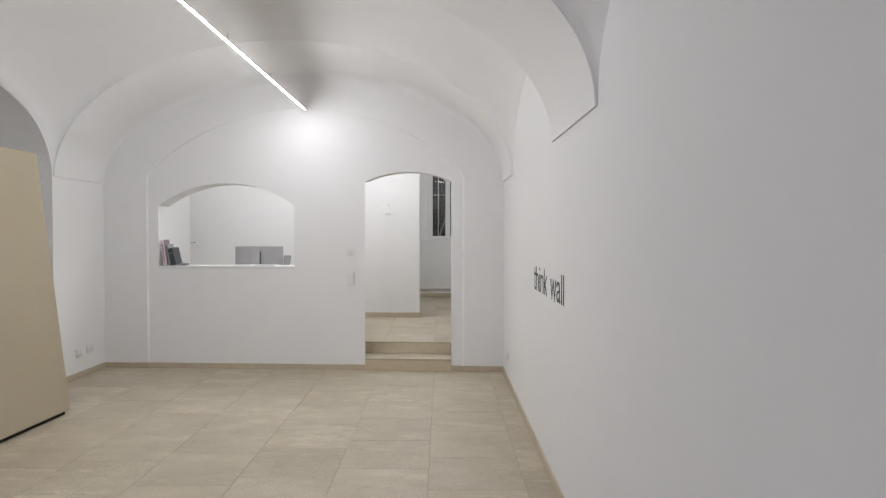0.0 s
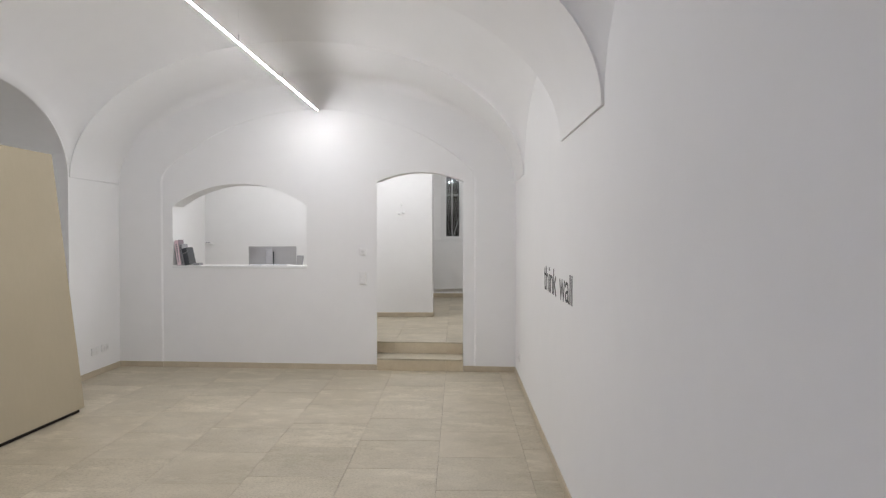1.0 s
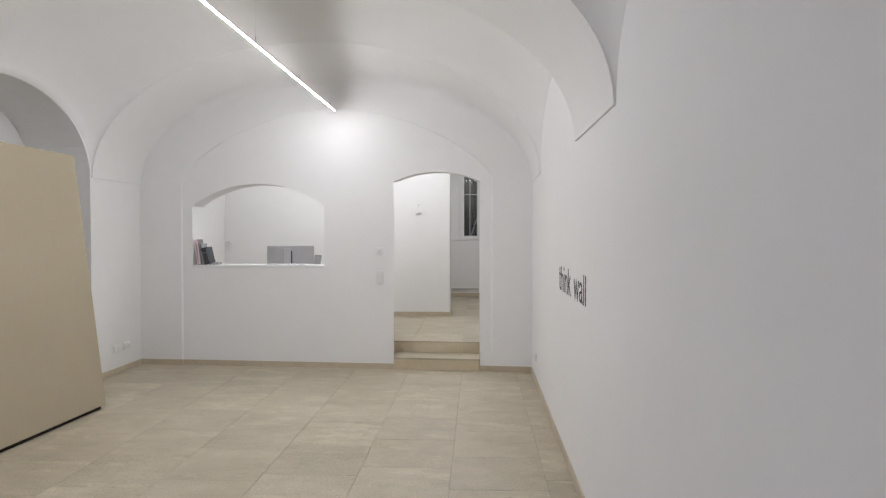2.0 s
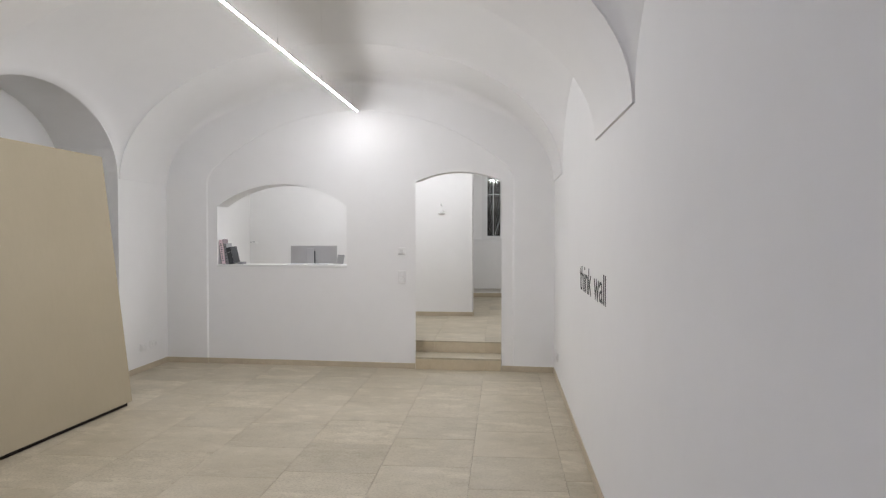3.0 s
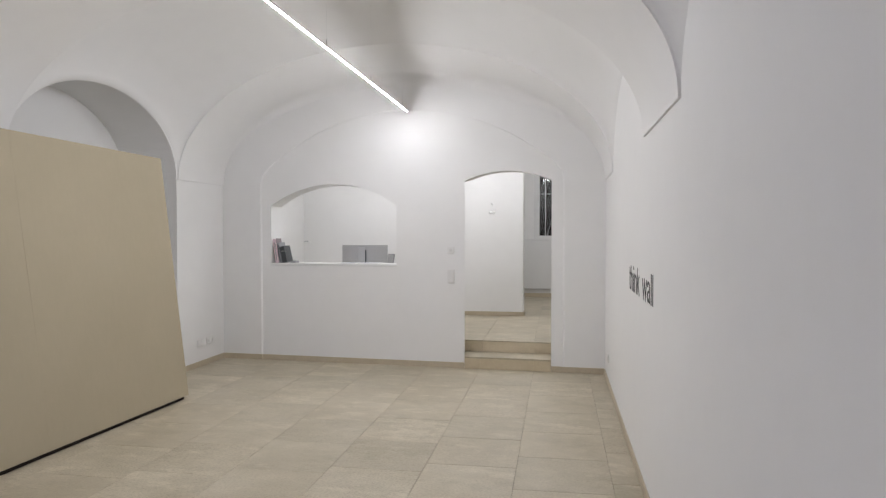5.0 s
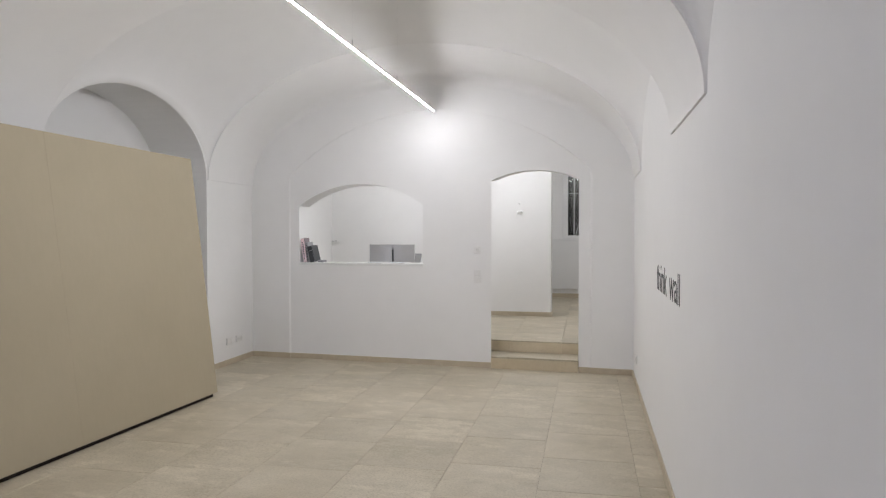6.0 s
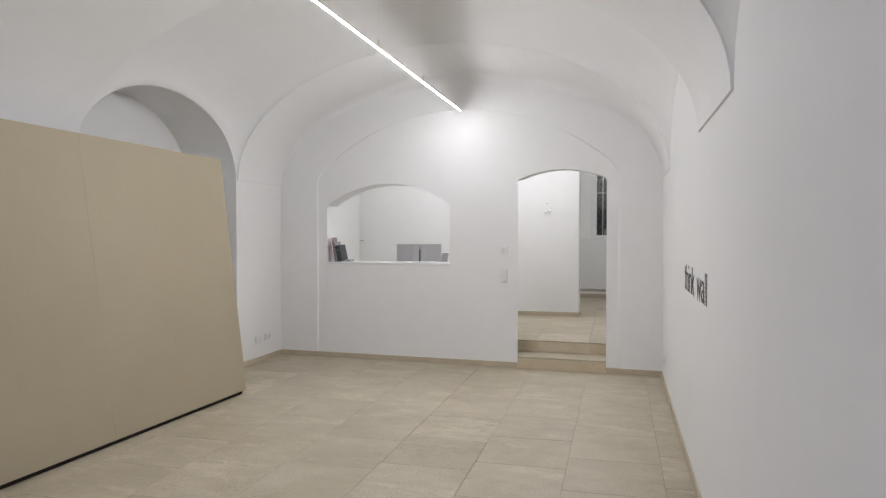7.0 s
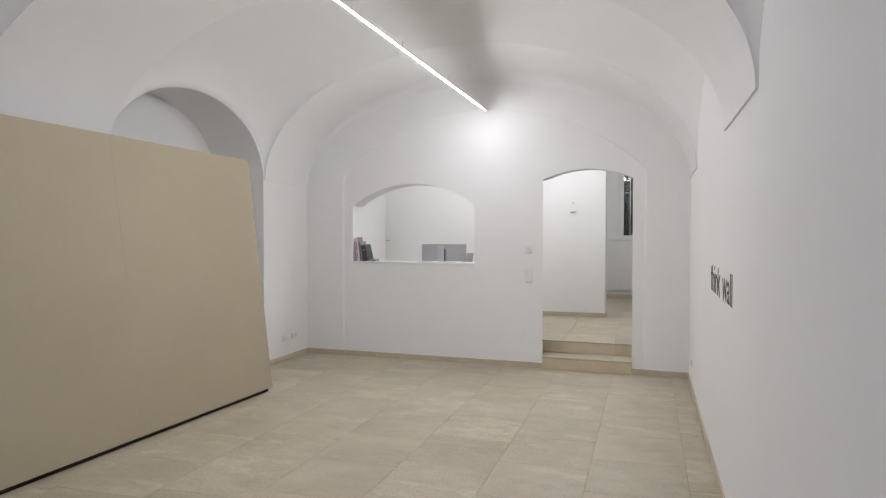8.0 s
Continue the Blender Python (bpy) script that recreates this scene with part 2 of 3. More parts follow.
tagged(plate("wall_south", [(LW - 0.7, -0.2), (RW + 0.35, -0.2), (RW + 0.35, TOP), (LW - 0.7, TOP)], [], 0.0, 0.3, lambda a, z, d: (a, NEAR - d, z), WALL),
       "plain white plastered wall", kind="structure")


# ---- the vaults ----
MID, HALF = (RW + LW) / 2, (RW - LW) / 2


def oval(u):
    return math.sqrt(max(0.0, 1 - u * u))


vault_verts, vault_faces = [], []


def sheet(fn, nu, nv, thick=0.14, rims=True, wider=1.0, grip=1.0):
    """A curved sheet with thickness; fn(u, v) with u and v from -1 to 1."""
    base = len(vault_verts)
    grid = [[fn(math.sin(math.pi / 2 * (2 * i / nu - 1)), 2 * j / nv - 1) for j in range(nv + 1)] for i in range(nu + 1)]
    w = nv + 1
    n = (nu + 1) * w
    for row in grid:
        vault_verts.extend(row)
    for row in grid:
        vault_verts.extend((MID + (x - MID) * wider, y, z + (thick if wider == 1 else thick * oval((x - MID) / grip))) for x, y, z in row)
    for i in range(nu):
        for j in range(nv):
            a = base + i * w + j
            vault_faces.append((a, a + 1, a + w + 1, a + w))
            vault_faces.append((a + n, a + w + n, a + w + 1 + n, a + 1 + n))
    rim = [(i * w, (i + 1) * w) for i in range(nu)] + [((i + 1) * w + nv, i * w + nv) for i in range(nu)]
    rim += [(j + 1, j) for j in range(nv)] + [(nu * w + j, nu * w + j + 1) for j in range(nv)]
    for a, b in rim if rims else ():
        k = len(vault_verts)
        vault_verts.extend(vault_verts[base + i] for i in (a, b, b + n, a + n))
        vault_faces.append((k, k + 1, k + 2, k + 3))


def band(y0, y1, rise0, rise1, proud=0.012):
    """A broad arch band across the room, its springers a little proud of the walls."""
    def at(u, v):
        k = (v + 1) / 2
        x = MID + (HALF - proud) * u
        return (x, y0(x) + (y1(x) - y0(x)) * k, SPRING + (rise0 + (rise1 - rise0) * k) * oval(u))
    sheet(at, 48, 6, 0.16, True, (HALF + 0.06) / (HALF - proud), HALF - proud)


def cove_band(y0, rise0, rise1, radius, proud=0.012):
    """The band by the end wall, rounded softly into it; the rounding dies out towards the springers."""
    def at(u, v):
        x = MID + (HALF - proud) * u
        e, far = oval(u), end_y(x) + 0.0005
        r = radius * min(1.0, 1.5 * e * e)
        w = math.pi / 2 * max(0.0, v)
        y = y0(x) + (far - r - y0(x)) * min(1.0, v + 1) + r * math.sin(w)
        drop = r * (1 - math.cos(w))
        rise = rise0 + (rise1 - rise0) * (y - y0(x)) / (far - y0(x))
        return (MID + (HALF - proud - drop) * u, y, SPRING + (rise - drop) * e)
    sheet(at, 64, 24, 0.16, True, (HALF + 0.06) / (HALF - proud), HALF - proud)


def web(y0, y1, rise0, rise1, wall_rise, crown):
    """A shallow domed cap between two bands, with arches against the side walls."""
    def at(u, v):
        k, e, f = (v + 1) / 2, oval(max(-1.0, min(1.0, u * (HALF + 0.015) / HALF))), oval(v)
        x = MID + (HALF + 0.015) * u
        side = (wall_rise - 0.03 * u) * f
        middle = crown * (1 - v * v)
        blend = e ** 0.63
        return (x, y0(x) + (y1(x) - y0(x)) * k, SPRING + (rise0 + (rise1 - rise0) * k) * e + side * (1 - blend) + middle * blend)
    base_fn = at
    sheet(lambda u, v: base_fn(u, math.sin(math.pi / 2 * v)), 48, 28, 0.12, False)


R_END, R_FRONT, R_BAND = 1.225, 1.315, 1.16
edge = [lambda x: 2.19 + askew(x, 0.053), lambda x: -0.21 + askew(x, 0.059), lambda x: -1.43 + askew(x, 0.062),
        lambda x: -4.25 + askew(x, 0.03), lambda x: NEAR]
cove_band(edge[0], R_FRONT, R_END, 0.13)
web(edge[1], edge[0], R_BAND, R_FRONT, 0.738, 0.34)
band(edge[2], edge[1], R_BAND, R_BAND)
web(edge[3], edge[2], R_BAND, R_BAND, 0.735, 0.34)
band(edge[4], edge[3], R_BAND, R_BAND)
ceiling = tagged(mesh_ob("ceiling", vault_verts, vault_faces, VAULT, smooth=True), "white plastered vaulted ceiling with broad arch bands", kind="structure")


def vault_z(x, y):
    """Height of the cap of the far bay, for the lamp's wires."""
    u = (x - MID) / HALF
    y0, y1 = edge[1](x), edge[0](x)
    k = (y - y0) / (y1 - y0)
    if k > 1:
        return SPRING + R_FRONT * oval(u)
    if k < 0:
        return SPRING + R_BAND * oval(u)
    e = oval(u)
    v = 2 * k - 1
    return SPRING + (R_BAND + (R_FRONT - R_BAND) * k) * e + 0.74 * oval(v) * (1 - e ** 0.63) + 0.34 * (1 - v * v) * e ** 0.63


# a thin impost ledge on the niche's jamb
bm = bmesh.new()
box(bm, LW - 0.62, LW - 0.005, 2.404, 2.42, SPRING - 0.006, SPRING + 0.004)
tagged(part("trim", bm, VAULT), "thin plaster impost ledge in the niche", kind="structure")

# ---- back rooms ----
BACK_L = -3.74
tagged(mesh_ob("floor_bed", [(-5, NEAR, -0.005), (1.2, NEAR, -0.005), (1.2, 3.7, -0.005), (-5, 3.7, -0.005), (-5, NEAR, -0.15), (1.2, NEAR, -0.15), (1.2, 3.7, -0.15), (-5, 3.7, -0.15)],
               [(0, 1, 2, 3), (7, 6, 5, 4), (0, 4, 5, 1), (1, 5, 6, 2), (2, 6, 7, 3), (3, 7, 4, 0)], GROUT), "grey grout bed under the floor tiles", kind="structure")
bm = bmesh.new()
box(bm, BACK_L - 0.3, 2.6, 3.75, FAR + 0.2, UP - 0.16, UP - 0.005)
tagged(part("floor_bed", bm, GROUT), "grey grout bed of the raised back floor", kind="structure")
bm = bmesh.new()
box(bm, BACK_L - 0.3, BACK_L, 3.5, BACK + 0.3, 0, 3.4)
tagged(part("wall_back_west", bm, WALL), "white plastered side wall of the back room", kind="structure")
bm = bmesh.new()
box(bm, BACK_L - 0.3, -0.245, BACK, BACK + 0.3, 0, 3.4, bevel=0.012)
tagged(part("wall_back_north", bm, WALL), "white plastered wall of the back room", kind="structure")
bm = bmesh.new()
box(bm, 2.3, 2.6, 3.4, FAR + 0.4, 0, 3.4)
tagged(part("wall_back_east", bm, WALL), "white plastered side wall of the back room", kind="structure")
bm = bmesh.new()
box(bm, -1.6, -1.3, BACK + 0.3, FAR + 0.4, 0, 3.4)
tagged(part("wall_far_west", bm, WALL), "white plastered side wall by the far window", kind="structure")
bm = bmesh.new()
box(bm, BACK_L - 0.3, 2.6, 3.4, FAR + 0.8, 3.4, 3.55)
tagged(part("ceiling_back", bm, VAULT), "flat white ceiling of the back rooms", kind="structure")
WIN = [(-0.20, 1.40), (1.0, 1.40), (1.0, 2.95), (-0.20, 2.95)]
tagged(plate("wall_far_north", [(-1.6, 0), (2.6, 0), (2.6, 3.4), (-1.6, 3.4)], [WIN], 0.0, 0.4, lambda a, z, d: (a, FAR + d, z), WALL),
       "white plastered window wall of the back room", kind="structure")
# near-black sheet added in place of the darkness outside
bm = bmesh.new()
box(bm, -1.5, 2.5, FAR + 3.0, FAR + 3.1, -1, 4.5)
tagged(part("backdrop", bm, DARK), "near-black backdrop standing for the night outside the window", kind="structure")

# steps up to the back room: warm risers with paler treads
def step(a0, a1, d0, d1, z1, splay, tread_to):
    ob = holder("step", Matrix())
    cap = 0.02 if tread_to else 0.0
    cuts = [a0] + [c for c in (-0.592, 0.003) if a0 + 0.03 < c < a1 - 0.03] + [a1]
    for name, y0, z0, zt, stuff in (("riser", d0, 0.0, z1 - cap, STEP), ("tread", d0 - 0.001, z1 - cap + 0.0006, z1, STONE)):
        if name == "tread" and not tread_to:
            continue
        for c0, c1 in zip(cuts, cuts[1:]):
            bm = bmesh.new()
            box(bm, c0 + 0.0003, c1 - 0.0003, y0, d1, z0, zt, bevel=0.001, segments=1)
            for v in bm.verts:
                v.co.x -= splay if v.co.x < a0 + 0.01 and v.co.y > 0.3 else 0.0
                v.co.y += end_y(v.co.x)
            part(name, bm, stuff, ob, "pale limestone tread" if name == "tread" else "warm sandstone-coloured riser")
    return tagged(ob, "sandy limestone step block in the doorway", "step", "doorway steps", "structure")


step(-0.770, 0.195, -0.012, 0.36, 0.135, 0.062, True)
step(-1.2, 0.195, 0.36, 0.48, UP - 0.013, 0.0, False)


# skirting of the same stone
def skirting(a, b, height=0.062, thick=0.012, z0=0.0):
    a, b = Vector((*a, 0)), Vector((*b, 0))
    along = (b - a).normalized()
    side = Vector((-along.y, along.x, 0))
    bm = bmesh.new()
    length = (b - a).length
    box(bm, 0, length, 0, thick, z0, z0 + height, bevel=0.002, segments=1)
    m = Matrix(((along.x, side.x, 0, a.x), (along.y, side.y, 0, a.y), (0, 0, 1, 0), (0, 0, 0, 1)))
    bmesh.ops.transform(bm, matrix=m, verts=bm.verts)
    return tagged(part("baseboard", bm, SKIRT), "low sandy stone skirting along the white wall", kind="structure")


def skirt_end(x0, x1, d):
    return skirting((x1, end_y(x1) + d), (x0, end_y(x0) + d))


skirt_end(LW, -3.258, 0.0)
skirt_end(-3.258, -0.774, 0.011)
skirt_end(0.199, 0.318, 0.011)
skirt_end(0.318, RW - 0.012, 0.0)
for k in range(7):
    y0 = 3.17 - 1.2 * k
    skirting((RW, max(NEAR, y0 - 1.197)), (RW, y0))
skirting((LW, end_y(LW) - 0.012), (LW, 2.41))
skirting((LW, 0.02), (LW, NEAR))
skirting((LW - 0.62, 2.41), (LW - 0.62, 0.02))
skirting((-0.247, BACK), (BACK_L, BACK), z0=UP)
skirting((BACK_L, BACK), (BACK_L, 3.7), z0=UP)
skirting((-0.247 + 0.002, BACK + 0.3), (-0.247 + 0.002, BACK - 0.012), z0=UP)
skirting((2.3, FAR), (-1.3, FAR), height=0.075, z0=UP)


# ---- things ----
# the long tube lamp
def tube_lamp(name, length, stuff, wires, label):
    """Along local +y from the origin at the tube's centre; wires: (y, height above the tube)."""
    ob = holder(name, Matrix())
    ring = [(0.007 * math.cos(w), -0.0072 * math.sin(w)) for w in (math.pi * i / 14 for i in range(15))]
    n = len(ring)
    # the diffuser's far end is dimmed to weaken the bright spot on the wall
    for y0, y1, glow in ((0.008, length - 0.26, stuff), (length - 0.26, length - 0.012, TUBE_TIP)):
        bm = bmesh.new()
        for y in (y0, y1):
            for x, z in ring:
                bm.verts.new((x, y, z))
        bm.verts.ensure_lookup_table()
        for i in range(n - 1):
            bm.faces.new((bm.verts[i], bm.verts[i + 1], bm.verts[i + 1 + n], bm.verts[i + n]))
        part("tube", bm, glow, ob, "glowing white tube", smooth=True)
    bm = bmesh.new()
    box(bm, -0.0077, 0.0077, 0.0, length, 0.0, 0.016, bevel=0.0012, segments=1)
    part("rail", bm, RAIL, ob, "slim grey metal rail")
    for y, y1 in ((0.0, 0.008), (length - 0.012, length)):
        bm = bmesh.new()
        box(bm, -0.0072, 0.0072, y, y1, -0.0075, 0.0, bevel=0.002, segments=2)
        part("end_cap", bm, LACQUER, ob, "white end cap")
    for y, up in wires:
        bm = bmesh.new()
        rod(bm, (0, y, 0.015), (0, y, 0.062), 0.003, 8)
        c = part("clip", bm, STEEL, ob, "small steel clip")
        bm = bmesh.new()
        rod(bm, (0, y, 0.06), (0, y, up), 0.00015, 4)
        part("wire", bm, STEEL, c, "thin steel wire")
    return tagged(ob, label, "lamp", "tube lamps")


LAMP_X, LAMP_Z, LAMP_A, LAMP_B, LAMP_YAW = -1.436, 2.918, -1.9, 3.285, 0.0053
lamp = tube_lamp("linear_lamp", LAMP_B - LAMP_A, TUBE,
                 [(y - LAMP_A, vault_z(LAMP_X, y) - LAMP_Z + 0.02) for y in (3.06, 1.76, 0.53, -0.7)], "long lit white tube lamp hung from the vault on thin wires")
lamp.matrix_world = pose(LAMP_X - LAMP_YAW * (LAMP_B - LAMP_A), LAMP_A, LAMP_Z, 0, 0, -math.degrees(LAMP_YAW))
# unseen fill lamp behind the camera, added to even out the light
fill_lamp = tube_lamp("linear_lamp", 1.7, TUBE_FILL, [(0.3, 0.95), (1.4, 0.56)], "long lit white tube lamp hung from the vault on thin wires")
fill_lamp.matrix_world = pose(-1.9, -5.35, 2.3, 0, 0, 90)
rear = tube_lamp("linear_lamp", 1.7, TUBE_BACK, [(0.3, 0.69), (1.4, 0.69)], "lit white tube lamp out of direct view, hung from the flat ceiling")
rear.matrix_world = pose(1.15, 7.5, 2.72, 0, 0, 90)
# this one is added unseen, to brighten the room behind the hatch
middle = tube_lamp("linear_lamp", 3.4, TUBE_BACK, [(0.3, 0.5), (3.1, 0.5)], "lit white tube lamp out of direct view, hung from the flat ceiling")
middle.matrix_world = pose(0.3, 4.9, 2.9, 0, 0, 90)


# leaning pinboard of two wide panels
def pinboard():
    ob = holder("pinboard", Matrix())
    y_far, joint, n_end = 1.42, -1.69, -3.36
    foot_x, top_x, z0, z1, thick = -3.095, -3.40, 0.036, 2.226, 0.05
    lean = math.atan2(foot_x - top_x, z1 - z0)
    tall = math.hypot(foot_x - top_x, z1 - z0)
    m0 = pose(foot_x, y_far, z0, 0, 0, 90 - 2.1) @ pose(0, 0, 0, math.degrees(-lean), 0, 0)

    def far_edge(k):
        return 0.06 * k

    def gap(k):
        """The panels part a little at half height."""
        return 0.0002 + 0.0008 * max(0.0, 1 - abs(k - 0.57) / 0.22)

    panels = ((lambda k: joint + gap(k) / 2, far_edge, 0.0), (lambda k: n_end, lambda k: joint - gap(k) / 2, 0.0))
    for left, right, back in panels:
        bm = bmesh.new()
        rings, rows, c = [], 14, 0.0008
        for i in range(rows + 1):
            k = i / rows
            x0, x1 = left(k), right(k)
            inset = c if i in (0, rows) else 0.0
            y0, y1 = back + inset, back + thick - inset
            outline = [(x0 + c, y0), (x1 - c, y0), (x1, y0 + c), (x1, y1 - c), (x1 - c, y1), (x0 + c, y1), (x0, y1 - c), (x0, y0 + c)]
            rings.append([bm.verts.new(m0 @ Vector((x, y, k * (tall - 0.010 * x)))) for x, y in outline])
        for lo, hi in zip(rings, rings[1:]):
            for i in range(8):
                bm.faces.new((lo[i], lo[(i + 1) % 8], hi[(i + 1) % 8], hi[i]))
        bm.faces.new(list(reversed(rings[0])))
        bm.faces.new(rings[-1])
        part("panel", bm, BOARD, ob)
    # black strip standing for the shade in the gap below the board
    bm = bmesh.new()
    box(bm, n_end + 0.02, -0.03, 0.035, 0.10, -0.045, 0.0, m=m0)
    for v in bm.verts:
        v.co.z = max(0.0005, v.co.z)
    part("gap_shade", bm, DARK, ob, "recessed black strip for the shade under the board")
    for k in range(3):
        a = -0.35 - k * 1.25
        bm = bmesh.new()
        top = m0 @ Vector((a, thick, tall * 0.9))
        rod(bm, top, (LW + 0.04, top.y, 0.02), 0.02, 8)
        part("prop", bm, WOOD, ob, "wooden prop behind the board")
    return tagged(ob, "large beige pinboard panels leaning back by the niche", "board")


pinboard()


# lettering on the wall: grotesque letters drawn as strokes; 1 is the ascender's height
ARCH = [(0.12, 0.44), (0.165, 0.57), (0.26, 0.655), (0.38, 0.67), (0.50, 0.635), (0.57, 0.55), (0.585, 0.44), (0.585, 0.0)]
GLYPHS = {
    "t": (0.40, [[(0.18, 0.92), (0.18, 0.19), (0.20, 0.10), (0.26, 0.06), (0.37, 0.06)], [(0.03, 0.665), (0.36, 0.665)]]),
    "h": (0.71, [[(0.12, 0.0), (0.12, 1.0)], ARCH]),
    "i": (0.30, [[(0.15, 0.0), (0.15, 0.72)], [(0.15, 0.87), (0.15, 1.0)]]),
    "n": (0.71, [[(0.12, 0.0), (0.12, 0.72)], ARCH]),
    "k": (0.68, [[(0.12, 0.0), (0.12, 1.0)], [(0.15, 0.27), (0.57, 0.72)], [(0.29, 0.41), (0.61, 0.0)]]),
    "w": (1.02, [[(0.07, 0.72), (0.285, 0.06), (0.51, 0.66), (0.735, 0.06), (0.95, 0.72)]]),
    "a": (0.72, [[(0.10, 0.53), (0.15, 0.62), (0.25, 0.67), (0.39, 0.67), (0.50, 0.62), (0.54, 0.51), (0.54, 0.14), (0.57, 0.06), (0.66, 0.05)],
                 [(0.54, 0.40), (0.32, 0.37), (0.17, 0.32), (0.11, 0.21), (0.16, 0.10), (0.28, 0.05), (0.42, 0.09), (0.54, 0.22)]]),
    "l": (0.30, [[(0.15, 0.0), (0.15, 1.0)]]),
}


def stroke(bm, pts, width, place):
    """A bar of even width along pts, with mitred bends and the vinyl's thickness."""
    pts = [Vector(p) for p in pts]
    sides = []
    for i, p in enumerate(pts):
        ways = [(b - a).normalized() for a, b in zip(pts[max(0, i - 1):i + 1], pts[max(0, i - 1) + 1:i + 2])]
        normals = [Vector((-w.y, w.x)) for w in ways]
        n = sum(normals, Vector((0, 0))).normalized()
        n *= width / 2 / max(0.5, n.dot(normals[0]))
        sides.append((p + n, p - n))
    rings = [[bm.verts.new(place(q.x, q.y, d)) for q, d in ((a, 0), (b, 0), (b, 1), (a, 1))] for a, b in sides]
    for lo, hi in zip(rings, rings[1:]):
        for i in range(4):
            bm.faces.new((lo[i], lo[(i + 1) % 4], hi[(i + 1) % 4], hi[i]))
    bm.faces.new(rings[0])
    bm.faces.new(list(reversed(rings[-1])))


def lettering():
    ob = holder("wall_lettering", Matrix())
    for word, y0, y1 in (("think", 0.640, 0.012), ("wall", -0.125, -0.635)):
        total = sum(GLYPHS[c][0] for c in word)
        at = 0.0
        for c in word:
            bm = bmesh.new()
            start = at

            def place(x, z, d):
                return (RW - 0.0025 + 0.0023 * d, y0 + (y1 - y0) * (start + x) / total, 1.132 + 0.172 * z)

            for pts in GLYPHS[c][1]:
                stroke(bm, pts, 0.094, place)
            part("letter", bm, VINYL, ob)
            at += GLYPHS[c][0]
    return tagged(ob, "black lower-case lettering reading think wall on the white wall", "lettering")


lettering()


# switches and sockets: plates with inserts; local x along the wall, local -y out of it
def switch_plate(name, m, count, upright, rocker, label):
    ob = holder(name, Matrix())
    step = 0.071
    w, h = (0.081, 0.081 + step * (count - 1)) if upright else (0.081 + step * (count - 1), 0.081)
    bm = bmesh.new()
    box(bm, -w / 2, w / 2, -0.011, 0, -h / 2, h / 2, bevel=0.004)
    part("frame", bm, PLASTIC, ob)
    for k in range(count):
        off = (k - (count - 1) / 2) * step
        cx, cz = (0, off) if upright else (off, 0)
        bm = bmesh.new()
        box(bm, cx - 0.029, cx + 0.029, -0.0155, -0.011, cz - 0.029, cz + 0.029, bevel=0.003)
        ins = part("insert", bm, PLASTIC, ob)
        if rocker is None:
            continue
        if rocker:
            bm = bmesh.new()
            box(bm, cx - 0.0275, cx + 0.0275, -0.019, -0.0155, cz - 0.0275, cz + 0.002, bevel=0.002)
            part("rocker", bm, PLASTIC, ins)
        else:
            bm = bmesh.new()
            bmesh.ops.create_cone(bm, cap_ends=True, segments=20, radius1=0.0205, radius2=0.019, depth=0.004, matrix=pose(cx, -0.016, cz, 90, 0, 0))
            part("socket_cup", bm, CUP, ins, "round socket cup")
            for s in (-1, 1):
                bm = bmesh.new()
                rod(bm, (cx + s * 0.0095, -0.0165, cz), (cx + s * 0.0095, -0.0185, cz), 0.002, 8)
                part("pin_hole", bm, GREYPLASTIC, ins)
    ob.matrix_world = m
    return tagged(ob, label, "switch" if rocker else "socket", "" if rocker else "wall sockets")


def on_end_pose(x, z, d=0.0105):
    return pose(x, end_y(x) + d, z, 0, 0, math.degrees(math.atan(-0.06)))


switch_plate("wall_socket", on_end_pose(-0.93, 1.335), 1, True, False, "white single wall socket beside the arched doorway")
switch_plate("light_switch", on_end_pose(-0.93, 1.037), 2, True, True, "white double light switch below the single socket")
switch_plate("cover_plate", pose(LW, 2.885, 0.27, 0, 0, 90), 2, False, None, "white blank double cover plate low above the skirting")
switch_plate("wall_socket", pose(LW, 3.10, 0.275, 0, 0, 90), 2, False, False, "white double wall socket low above the skirting")
switch_plate("wall_socket", pose(RW, 2.62, 0.27, 0, 0, -90), 1, True, False, "white single wall socket low near the corner")


# hatch sill and what lies on it
bm = bmesh.new()
box(bm, -3.147, -1.570, 0.006, 0.335, 1.140, 1.168, bevel=0.003)
for v in bm.verts:
    v.co.y += end_y(v.co.x)
tagged(part("window_sill", bm, LACQUER), "white sill board of the arched hatch", kind="structure")


